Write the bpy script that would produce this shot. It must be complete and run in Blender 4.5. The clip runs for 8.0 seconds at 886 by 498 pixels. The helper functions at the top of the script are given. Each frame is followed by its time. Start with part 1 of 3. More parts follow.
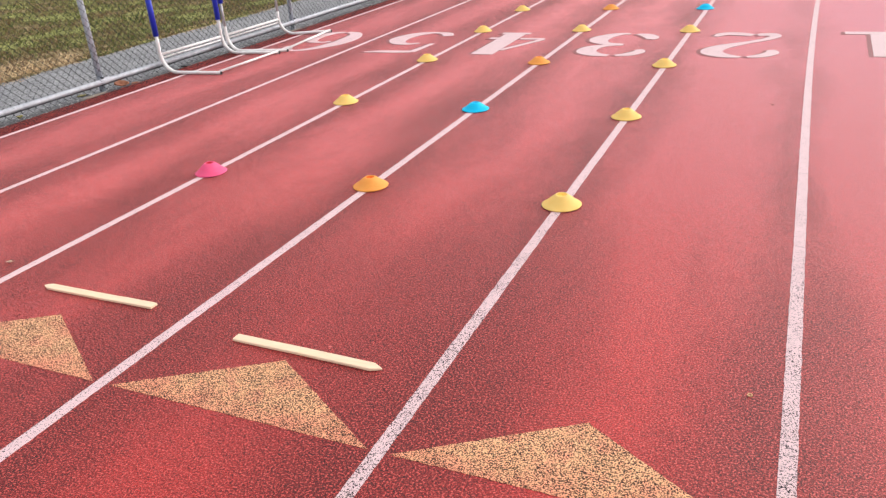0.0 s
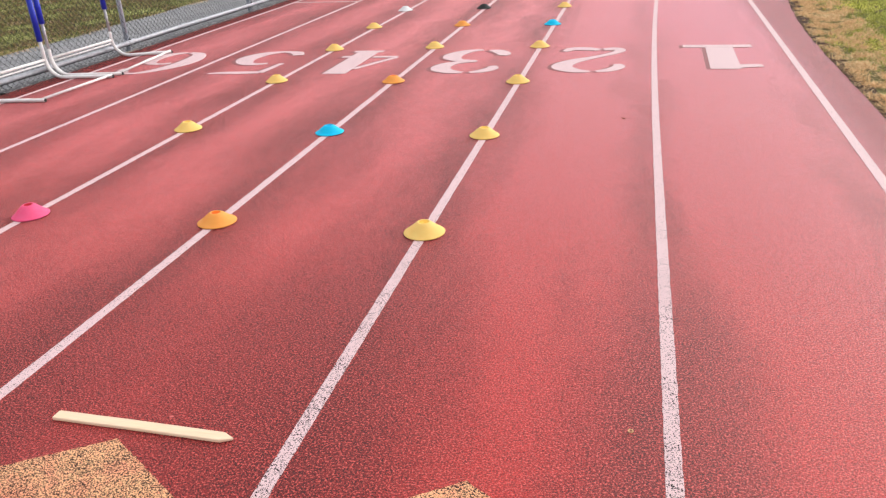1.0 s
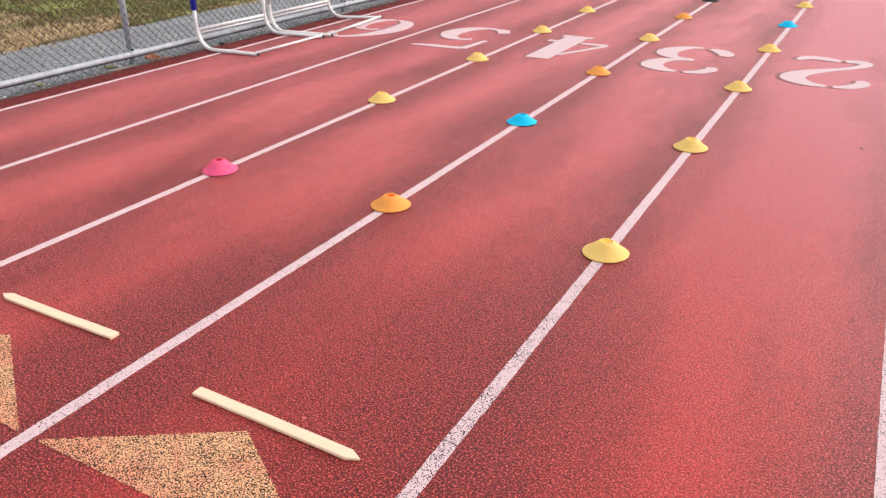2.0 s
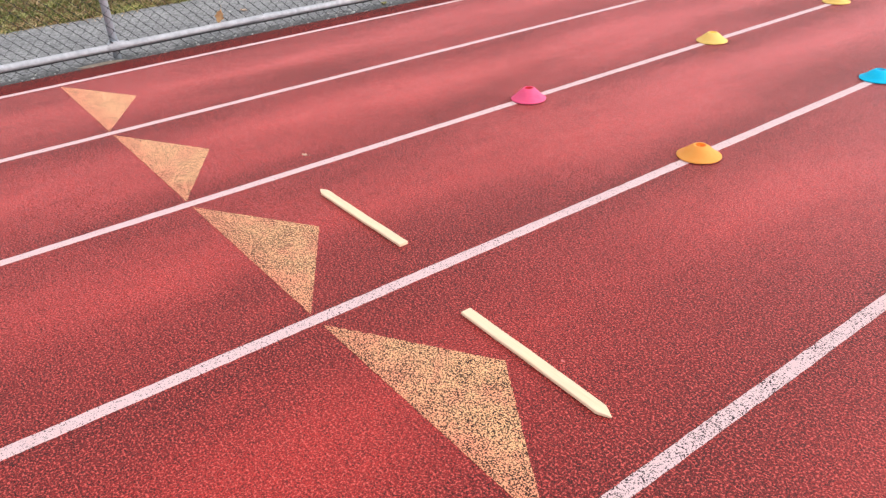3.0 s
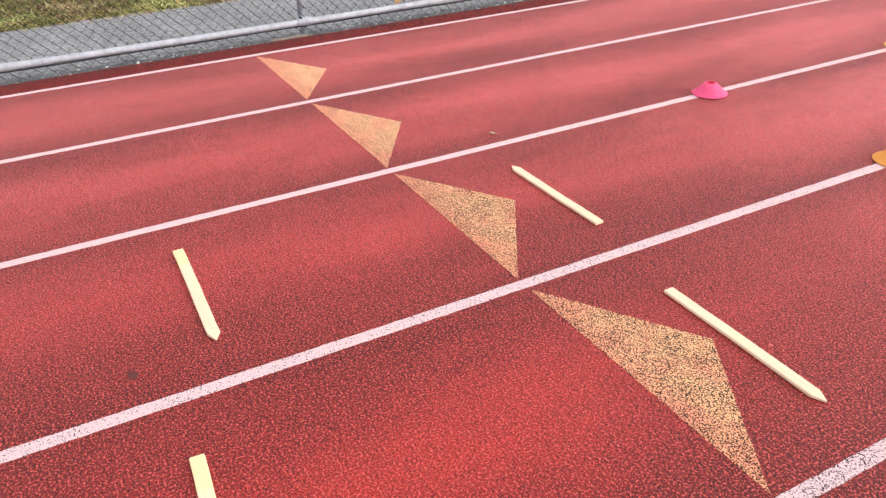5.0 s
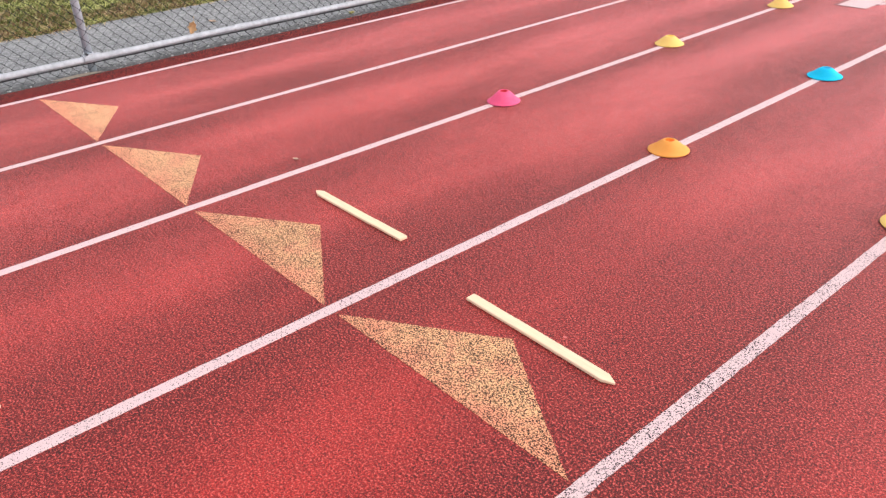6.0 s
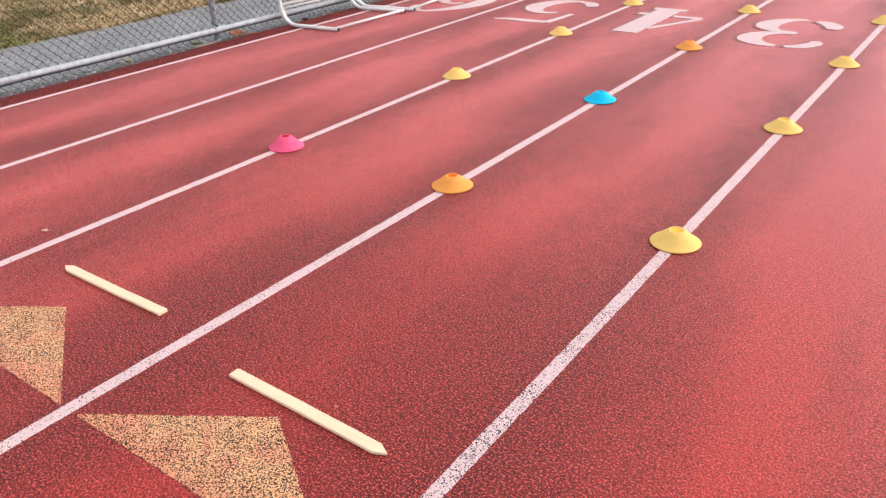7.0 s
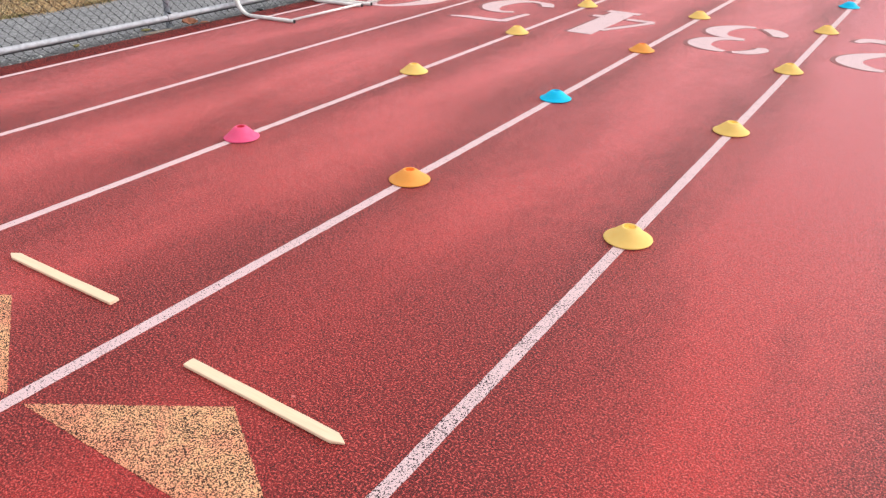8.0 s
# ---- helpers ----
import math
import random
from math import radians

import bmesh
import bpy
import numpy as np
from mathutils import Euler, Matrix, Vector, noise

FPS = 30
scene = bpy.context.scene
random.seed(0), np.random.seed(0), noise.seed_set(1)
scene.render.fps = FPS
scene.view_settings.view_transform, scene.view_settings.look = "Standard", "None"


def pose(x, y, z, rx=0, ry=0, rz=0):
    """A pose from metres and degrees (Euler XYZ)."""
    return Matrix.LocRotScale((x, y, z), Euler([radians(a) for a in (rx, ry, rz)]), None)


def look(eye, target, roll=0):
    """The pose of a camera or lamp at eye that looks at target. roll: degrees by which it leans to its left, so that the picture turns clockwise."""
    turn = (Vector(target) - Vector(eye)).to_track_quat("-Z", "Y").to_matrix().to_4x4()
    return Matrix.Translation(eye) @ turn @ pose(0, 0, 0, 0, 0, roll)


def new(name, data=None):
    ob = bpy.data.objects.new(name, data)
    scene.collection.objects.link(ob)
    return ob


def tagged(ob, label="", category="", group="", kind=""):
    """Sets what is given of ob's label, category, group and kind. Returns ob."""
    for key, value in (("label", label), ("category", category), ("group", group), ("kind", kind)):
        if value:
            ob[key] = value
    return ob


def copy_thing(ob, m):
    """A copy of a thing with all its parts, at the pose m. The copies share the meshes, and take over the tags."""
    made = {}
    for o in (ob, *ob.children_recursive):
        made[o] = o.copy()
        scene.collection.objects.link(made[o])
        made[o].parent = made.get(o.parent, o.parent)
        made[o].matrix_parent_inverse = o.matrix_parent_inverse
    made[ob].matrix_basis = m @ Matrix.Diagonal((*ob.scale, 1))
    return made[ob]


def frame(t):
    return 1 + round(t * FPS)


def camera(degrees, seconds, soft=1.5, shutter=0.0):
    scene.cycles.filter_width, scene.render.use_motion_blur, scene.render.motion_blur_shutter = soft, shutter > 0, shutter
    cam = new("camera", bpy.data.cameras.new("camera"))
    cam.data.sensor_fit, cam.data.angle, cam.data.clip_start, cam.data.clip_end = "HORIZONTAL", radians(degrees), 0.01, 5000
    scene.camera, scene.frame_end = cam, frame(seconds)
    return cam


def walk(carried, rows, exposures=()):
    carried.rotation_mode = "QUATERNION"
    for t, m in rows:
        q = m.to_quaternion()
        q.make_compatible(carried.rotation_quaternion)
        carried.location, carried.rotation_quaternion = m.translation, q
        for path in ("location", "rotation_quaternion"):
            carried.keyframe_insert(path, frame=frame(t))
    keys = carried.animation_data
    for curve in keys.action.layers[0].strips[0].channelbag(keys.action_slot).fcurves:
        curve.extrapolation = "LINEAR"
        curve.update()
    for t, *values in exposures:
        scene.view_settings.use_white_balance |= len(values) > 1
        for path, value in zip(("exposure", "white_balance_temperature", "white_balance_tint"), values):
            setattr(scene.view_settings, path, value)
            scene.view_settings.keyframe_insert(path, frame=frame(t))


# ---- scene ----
cam = camera(60.4, 8.0, soft=1.3)
PATH = [
    (0, (0.949, -1.444, 1.446), (0.188, 0.143, 0.607), -4.2),
    (0.3, (0.967, -1.394, 1.439), (0.314, 0.247, 0.612), -4.7),
    (0.5, (0.961, -1.35, 1.439), (0.384, 0.319, 0.61), -4.6),
    (0.8, (0.95, -1.271, 1.427), (0.458, 0.425, 0.601), -4.0),
    (1, (0.9, -1.206, 1.423), (0.453, 0.503, 0.599), -3.1),
    (1.2, (0.872, -1.143, 1.433), (0.425, 0.568, 0.61), -2.3),
    (2.3, (0.788, -0.844, 1.422), (-0.263, 0.529, 0.521), -0.6),
    (2.5, (0.79, -0.814, 1.41), (-0.373, 0.445, 0.481), -1.3),
    (2.8, (0.779, -0.789, 1.387), (-0.521, 0.297, 0.421), -2.3),
    (3, (0.766, -0.81, 1.38), (-0.603, 0.171, 0.397), -2.7),
    (3.2, (0.749, -0.857, 1.39), (-0.672, 0.034, 0.395), -3.1),
    (3.5, (0.74, -0.945, 1.393), (-0.744, -0.165, 0.397), -3.3),
    (3.8, (0.724, -1.079, 1.381), (-0.797, -0.367, 0.391), -3.1),
    (4, (0.713, -1.15, 1.385), (-0.822, -0.467, 0.394), -2.8),
    (4.2, (0.709, -1.195, 1.39), (-0.835, -0.532, 0.4), -2.7),
    (5.3, (0.733, -1.187, 1.408), (-0.726, -0.349, 0.423), -2.2),
    (5.5, (0.758, -1.148, 1.404), (-0.663, -0.241, 0.425), -2.4),
    (6, (0.801, -1.051, 1.424), (-0.5, 0.03, 0.454), -2.5),
    (6.2, (0.814, -0.983, 1.416), (-0.435, 0.167, 0.456), -2.4),
    (6.5, (0.832, -0.856, 1.405), (-0.334, 0.389, 0.459), -2.4),
    (6.8, (0.85, -0.77, 1.398), (-0.239, 0.557, 0.472), -2.3),
    (7, (0.856, -0.722, 1.395), (-0.183, 0.652, 0.483), -2.2),
    (7.2, (0.883, -0.706, 1.396), (-0.112, 0.711, 0.499), -2.0),
    (7.5, (0.884, -0.7, 1.403), (-0.046, 0.763, 0.51), -0.8),
    (7.8, (0.869, -0.721, 1.388), (-0.05, 0.742, 0.485), 0.0),
    (8, (0.848, -0.754, 1.386), (-0.087, 0.69, 0.467), 0.6),
]
# the camera's own exposure drifts a little as it turns
EXPOSURES = [(0.0, 0.42), (0.5, 0.36), (1.0, 0.36), (2.4, 0.42), (3.0, 0.50), (4.0, 0.51), (5.5, 0.56), (6.2, 0.51), (7.0, 0.43), (7.5, 0.40), (8.0, 0.41)]
walk(cam, [(t, look(eye, target, roll)) for t, eye, target, roll in PATH], EXPOSURES)

# ---- world, sun, exposure ----
SUN_ELEV, SUN_AZ = 29.0, 40.0      # degrees; azimuth from +y towards +x
world = bpy.data.worlds.new("overcast_sky")
scene.world = world
world.use_nodes = True
wn, wl = world.node_tree.nodes, world.node_tree.links
sky = wn.new("ShaderNodeTexSky")
sky.sky_type = "NISHITA"
sky.sun_disc = False
sky.sun_elevation = radians(SUN_ELEV)
sky.sun_rotation = radians(SUN_AZ)
sky.dust_density = 6.0
sky.air_density = 1.4
hsv = wn.new("ShaderNodeHueSaturation")
hsv.inputs["Saturation"].default_value = 0.16
wl.new(sky.outputs[0], hsv.inputs["Color"])
# a bright even cloud layer over most of the sky
cloud = wn.new("ShaderNodeMix")
cloud.data_type = "RGBA"
cloud.inputs["Factor"].default_value = 0.55
wl.new(hsv.outputs[0], cloud.inputs["A"])
cloud.inputs["B"].default_value = (5.3, 5.4, 5.6, 1)
wl.new(cloud.outputs["Result"], wn["Background"].inputs["Color"])
wn["Background"].inputs["Strength"].default_value = 0.160

sun = new("sun", bpy.data.lights.new("sun", "SUN"))
sun.data.energy = 0.60
sun.data.angle = radians(50)
sun.data.color = (1.0, 0.94, 0.87)
az, el = radians(SUN_AZ), radians(SUN_ELEV)
sun.matrix_world = look((20 * math.sin(az) * math.cos(el), 20 * math.cos(az) * math.cos(el), 20 * math.sin(el)), (0, 0, 0))


# ---- materials ----
class Mat:
    """A node material with short calls for the nodes that are used here."""

    def __init__(self, name, rough=0.6, metal=0.0, spec=0.5):
        self.m = bpy.data.materials.new(name)
        self.m.use_nodes = True
        self.n, self.l = self.m.node_tree.nodes, self.m.node_tree.links
        self.b = self.n["Principled BSDF"]
        self.b.inputs["Roughness"].default_value = rough
        self.b.inputs["Metallic"].default_value = metal
        self.b.inputs["Specular IOR Level"].default_value = spec
        self.co = self.n.new("ShaderNodeTexCoord").outputs["Object"]

    def put(self, value, socket):
        if hasattr(value, "is_output"):
            self.l.new(value, socket)
        elif isinstance(value, tuple) and len(value) == 3 and socket.type == "RGBA":
            socket.default_value = (*value, 1)
        else:
            socket.default_value = value

    def noise(self, scale, detail=3.0, rough=0.55, stretch=None, dist=0.0):
        co = self.co
        if stretch:
            mp = self.n.new("ShaderNodeMapping")
            mp.inputs["Scale"].default_value = stretch
            self.l.new(co, mp.inputs["Vector"])
            co = mp.outputs[0]
        t = self.n.new("ShaderNodeTexNoise")
        t.inputs["Scale"].default_value = scale
        t.inputs["Detail"].default_value = detail
        t.inputs["Roughness"].default_value = rough
        t.inputs["Distortion"].default_value = dist
        self.l.new(co, t.inputs["Vector"])
        return t.outputs["Fac"]

    def cells(self, scale, out="Color"):
        t = self.n.new("ShaderNodeTexVoronoi")
        t.inputs["Scale"].default_value = scale
        self.l.new(self.co, t.inputs["Vector"])
        return t.outputs[out]

    def ramp(self, fac, lo, hi, a=0.0, b=1.0):
        t = self.n.new("ShaderNodeMapRange")
        t.inputs["From Min"].default_value = lo
        t.inputs["From Max"].default_value = hi
        t.inputs["To Min"].default_value = a
        t.inputs["To Max"].default_value = b
        self.l.new(fac, t.inputs["Value"])
        return t.outputs[0]

    def mix(self, fac, a, b, blend="MIX"):
        t = self.n.new("ShaderNodeMix")
        t.data_type, t.blend_type = "RGBA", blend
        self.put(fac, t.inputs["Factor"])
        self.put(a, t.inputs["A"])
        self.put(b, t.inputs["B"])
        return t.outputs["Result"]

    def calc(self, op, a, b=0.0):
        t = self.n.new("ShaderNodeMath")
        t.operation = op
        self.put(a, t.inputs[0])
        self.put(b, t.inputs[1])
        return t.outputs[0]

    def axis(self, which):
        t = self.n.new("ShaderNodeSeparateXYZ")
        self.l.new(self.co, t.inputs[0])
        return t.outputs[which]

    def per_object(self):
        return self.n.new("ShaderNodeObjectInfo").outputs["Random"]

    def per_island(self):
        return self.n.new("ShaderNodeNewGeometry").outputs["Random Per Island"]

    def done(self, colour, bump=None, strength=0.3, depth=0.002, rough=None):
        self.put(colour, self.b.inputs["Base Color"])
        if rough is not None:
            self.put(rough, self.b.inputs["Roughness"])
        if bump is not None:
            t = self.n.new("ShaderNodeBump")
            t.inputs["Strength"].default_value = strength
            t.inputs["Distance"].default_value = depth
            self.l.new(bump, t.inputs["Height"])
            self.l.new(t.outputs[0], self.b.inputs["Normal"])
        return self.m


LANE = 1.067


def track_rubber():
    k = Mat("red_rubber_granulate", rough=0.52, spec=0.20)
    grain = k.noise(205, 2.0, 0.72)
    clump = k.noise(88, 2.0, 0.7)
    coarse = k.noise(38, 3.0, 0.7)
    patch = k.noise(1.1, 1.5, 0.5, stretch=(1.6, 0.45, 1))
    cloud = k.noise(2.6, 4.0, 0.62, stretch=(1.5, 0.42, 1))
    blotch = k.noise(11, 4.0, 0.65, stretch=(1.0, 0.7, 1))
    # feet have worn the middle of every lane lighter than its sides, and not the strips outside the border lines; the
    # inner lanes are lighter overall
    x, y = k.axis("X"), k.axis("Y")
    u = k.calc("DIVIDE", k.calc("ADD", x, k.ramp(patch, 0.3, 0.7, -0.15, 0.19)), LANE)
    side = k.calc("MULTIPLY", k.calc("ABSOLUTE", k.calc("SUBTRACT", k.calc("FRACT", u), 0.5)), 2.0)
    worn = k.calc("ADD", k.ramp(side, 0.10, 1.0, 0.92, 0.06), k.calc("ADD", k.ramp(cloud, 0.3, 0.7, -0.20, 0.20), k.calc("ADD", k.ramp(x, -0.1, 0.5, 0.0, 0.34), k.ramp(x, 1.0, 1.3, 0.0, 0.22))))
    # the far end of the inner lanes is lightened: sky glare put into the colour
    worn = k.calc("ADD", worn, k.calc("MULTIPLY", k.ramp(y, 3.0, 6.5, 0.0, 0.22), k.ramp(x, -0.6, 0.3)))
    worn = k.calc("ADD", worn, k.ramp(blotch, 0.3, 0.7, -0.13, 0.13))
    worn = k.calc("MULTIPLY", worn, k.ramp(x, -4.2, -1.6, 0.86, 1.02))
    # darker zones behind the first cones and beside the next lane line
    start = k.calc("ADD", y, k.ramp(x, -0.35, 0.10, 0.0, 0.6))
    start_dark = k.calc("MULTIPLY", k.calc("MULTIPLY", k.ramp(y, 2.0, 1.0), k.ramp(start, -0.25, 0.2)), k.calc("MULTIPLY", k.ramp(x, -2.2, -1.2), k.ramp(x, 0.62, 0.28, 0.25, 1.0)))
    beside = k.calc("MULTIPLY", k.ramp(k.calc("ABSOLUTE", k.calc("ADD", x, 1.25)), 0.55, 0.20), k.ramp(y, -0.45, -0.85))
    worn = k.calc("MULTIPLY", worn, k.ramp(k.calc("MAXIMUM", start_dark, beside), 0.0, 1.0, 1.0, 0.50))
    # darker on both sides of the line between lanes one and two
    line_dark = k.calc("MULTIPLY", k.ramp(k.calc("ABSOLUTE", k.calc("SUBTRACT", x, 1.12)), 0.34, 0.12), k.ramp(y, 1.8, 0.9))
    worn = k.calc("MULTIPLY", worn, k.ramp(line_dark, 0.0, 1.0, 1.0, 0.62))
    # all lanes a little darker towards the near end
    worn = k.calc("MULTIPLY", worn, k.ramp(y, 0.8, -0.1, 1.0, 0.84))
    outer, inner = k.ramp(x, -4.30, -4.22), k.ramp(x, 2.36, 2.10)
    inside = k.calc("MULTIPLY", outer, inner)
    worn = k.calc("MULTIPLY", k.calc("MAXIMUM", k.calc("MINIMUM", worn, 1.0), 0.0), inside)
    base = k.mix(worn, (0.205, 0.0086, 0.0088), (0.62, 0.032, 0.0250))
    base = k.mix(outer, (0.130, 0.0055, 0.0085), base)
    base = k.mix(inner, (0.31, 0.017, 0.021), base)
    # dirt and moss have crept in from the fence foot
    edge = k.calc("ADD", x, k.ramp(k.noise(9, 4, 0.65), 0.3, 0.7, -0.05, 0.05))
    base = k.mix(k.ramp(edge, -4.38, -4.49, 0.0, 0.9), base, (0.050, 0.016, 0.014))
    k.l.new(k.calc("MULTIPLY", k.ramp(outer, 0, 1, 0.2, 1.0), k.calc("MULTIPLY", k.ramp(inner, 0, 1, 0.6, 1.0), k.ramp(x, -2.6, 1.2, 0.13, 0.42))), k.b.inputs["Specular IOR Level"])
    pits = k.calc("MULTIPLY", k.ramp(grain, 0.525, 0.474), k.ramp(coarse, 0.70, 0.40, 0.55, 1.0))
    pits = k.calc("MAXIMUM", pits, k.ramp(clump, 0.450, 0.390, 0.0, 0.68))
    pits = k.calc("MULTIPLY", pits, k.ramp(worn, 0.0, 1.0, 1.0, 0.76))
    colour = k.mix(pits, base, (0.012, 0.0018, 0.0022))
    glint = k.ramp(k.noise(150, 2.0, 0.7), 0.54, 0.61, 0.0, 0.85)
    colour = k.mix(glint, colour, (0.78, 0.130, 0.105))
    # pink sheen put in for low-angle sky glare on the worn granules, bluer towards the inner lanes, none down in the
    # pits
    glare = k.calc("MULTIPLY", k.ramp(worn, 0.0, 1.0, 0.40, 1.0), k.calc("MULTIPLY", k.calc("MULTIPLY", k.ramp(outer, 0, 1, 0.1, 1.0), k.ramp(inner, 0, 1, 0.95, 1.0)), k.ramp(x, -4.2, -1.2, 0.74, 1.02)))
    k.l.new(k.calc("MULTIPLY", glare, k.ramp(pits, 0.0, 1.0, 1.62, 0.18)), k.b.inputs["Sheen Weight"])
    k.b.inputs["Sheen Roughness"].default_value = 0.345
    k.l.new(k.mix(k.ramp(x, -1.0, 2.0), (1.0, 0.46, 0.50), (1.0, 0.53, 0.65)), k.b.inputs["Sheen Tint"])
    return k.done(colour, grain, 0.6, 0.003)


def line_paint(name="worn_white_line_paint", wear=0.66):
    k = Mat(name, rough=0.65, spec=0.2)
    grain = k.noise(180, 2.0, 0.8)
    where = k.noise(6, 3.0, 0.6)
    # the paint has worn through more where the runners step off
    run = k.ramp(k.axis("Y"), 2.6, 0.2, 0.0, 1.0)
    amount = k.calc("MULTIPLY", k.ramp(where, 0.32, 0.60, 0.35, 1.0), k.calc("MULTIPLY", k.ramp(run, 0, 1, 0.10, 1.0), k.ramp(k.axis("X"), -1.7, -0.2, 0.05, 1.0)))
    left = k.calc("ADD", grain, k.ramp(amount, 0.0, wear, 0.12, 0.0))
    holes = k.ramp(left, 0.455, 0.440)
    tint = k.mix(k.noise(16, 4), (0.70, 0.485, 0.50), (0.80, 0.59, 0.605))
    return k.done(k.mix(holes, tint, (0.030, 0.016, 0.020)), grain, 0.35, 0.004)


def gold_paint():
    k = Mat("worn_gold_marking_paint", rough=0.6, spec=0.2)
    grain = k.noise(215, 2.0, 0.75)
    where = k.noise(9, 3.0)
    # the marks of the outer lanes are less worn
    run = k.ramp(k.axis("X"), -3.8, -1.6, 0.050, 0.0)
    left = k.calc("ADD", grain, k.calc("ADD", run, k.ramp(where, 0.3, 0.7, 0.035, -0.015)))
    holes = k.ramp(left, 0.515, 0.480)
    tint = k.mix(k.noise(45, 3), (0.90, 0.42, 0.215), (0.98, 0.60, 0.33))
    tint = k.mix(k.ramp(k.noise(70, 3), 0.58, 0.70, 0.0, 0.6), tint, (0.85, 0.28, 0.18))
    # red granules show through
    tint = k.mix(k.ramp(k.noise(150, 2, 0.65), 0.55, 0.64, 0.0, 0.6), tint, (0.55, 0.13, 0.085))
    tint = k.mix(k.ramp(k.noise(7, 3), 0.5, 0.62, 0.0, 0.55), tint, (0.86, 0.29, 0.19))
    # outer marks turn peach: low-angle sheen put into the paint colour
    tint = k.mix(k.ramp(k.axis("X"), -1.6, -3.6, 0.0, 0.55), tint, (1.0, 0.49, 0.28))
    # the paint is thin along the base, where the rubber shines through
    low = k.calc("ADD", k.axis("Y"), k.ramp(k.noise(14, 3), 0.3, 0.7, -0.05, 0.05))
    tint = k.mix(k.ramp(low, 0.10, 0.0, 0.0, 0.5), tint, (0.84, 0.24, 0.16))
    return k.done(k.mix(holes, tint, (0.040, 0.015, 0.010)), grain, 0.4, 0.004)


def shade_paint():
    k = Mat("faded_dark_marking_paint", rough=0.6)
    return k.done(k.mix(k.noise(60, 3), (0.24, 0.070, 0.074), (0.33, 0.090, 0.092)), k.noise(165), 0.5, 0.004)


def plastic(name, colour, deep, clear=0.45):
    """Thin soft plastic that lets some light through."""
    k = Mat(name, rough=0.6, spec=0.2)
    c = k.mix(k.ramp(k.noise(30, 4), 0.35, 0.75), colour, deep)
    scuff = k.ramp(k.noise(160, 3, stretch=(1, 1, 4)), 0.62, 0.75, 0.0, 0.2)
    c = k.mix(scuff, c, (0.75, 0.7, 0.62))
    k.done(c, k.noise(220), 0.08, 0.001, rough=k.ramp(k.noise(40), 0.3, 0.7, 0.52, 0.70))
    glow = k.n.new("ShaderNodeBsdfTranslucent")
    k.l.new(c, glow.inputs["Color"])
    both = k.n.new("ShaderNodeMixShader")
    both.inputs[0].default_value = clear
    k.l.new(k.b.outputs[0], both.inputs[1])
    k.l.new(glow.outputs[0], both.inputs[2])
    k.l.new(both.outputs[0], k.n["Material Output"].inputs["Surface"])
    return k.m


def raw_wood(name="raw_pine", stained=0.0):
    k = Mat(name, rough=0.7, spec=0.3)
    grain = k.noise(26, 4, 0.6, stretch=(0.35, 7, 7), dist=0.6)
    c = k.mix(k.ramp(grain, 0.3, 0.75), (0.95, 0.735, 0.53), (0.88, 0.62, 0.42))
    c = k.mix(k.ramp(k.noise(5, 2, stretch=(1, 0.3, 1)), 0.58, 0.72, 0.0, 0.4), c, (0.90, 0.70, 0.43))
    c = k.mix(k.ramp(k.axis("X"), 0.128, 0.120, 0.0, stained), c, (0.93, 0.72, 0.34))
    return k.done(c, grain, 0.2, 0.0015)


def metal(name, colour, dark, rough=0.5, m=0.6):
    k = Mat(name, rough=rough, metal=m)
    c = k.mix(k.ramp(k.noise(22, 5, 0.65), 0.35, 0.75), colour, dark)
    return k.done(c, k.noise(120), 0.1, 0.001, rough=k.ramp(k.noise(60), 0.3, 0.7, rough - 0.1, rough + 0.12))


def asphalt():
    k = Mat("grey_asphalt", rough=0.85)
    stones = k.ramp(k.cells(48), 0.2, 0.8, 0.55, 1.38)
    grey = k.mix(k.ramp(k.noise(2.2, 5, 0.6), 0.3, 0.7), (0.235, 0.232, 0.245), (0.36, 0.35, 0.36))
    grey = k.mix(k.ramp(k.noise(14, 4, 0.6), 0.35, 0.7, 0.0, 0.35), grey, (0.16, 0.165, 0.165))
    grey = k.mix(k.ramp(k.calc("ADD", k.axis("X"), k.ramp(k.noise(7, 4), 0.3, 0.7, -0.05, 0.05)), -4.72, -4.61, 0.0, 0.88), grey, (0.052, 0.056, 0.060))
    c = k.mix(0.8, grey, k.mix(1.0, grey, stones, "MULTIPLY"))
    c = k.mix(k.ramp(k.noise(85, 2), 0.57, 0.64, 0.0, 0.5), c, (0.60, 0.59, 0.60))
    c = k.mix(k.ramp(k.noise(75, 2), 0.45, 0.38, 0.0, 0.6), c, (0.06, 0.06, 0.065))
    return k.done(c, k.noise(110, 3), 0.6, 0.006)


def turf():
    k = Mat("dry_turf", rough=0.9, spec=0.08)
    big = k.noise(1.4, 4, 0.6)
    green = k.mix(k.noise(30, 4), (0.12, 0.135, 0.035), (0.24, 0.235, 0.08))
    straw = k.mix(k.noise(40, 4), (0.22, 0.16, 0.075), (0.105, 0.075, 0.036))
    return k.done(k.mix(k.ramp(big, 0.36, 0.70), green, straw), k.noise(60, 4), 0.8, 0.02)


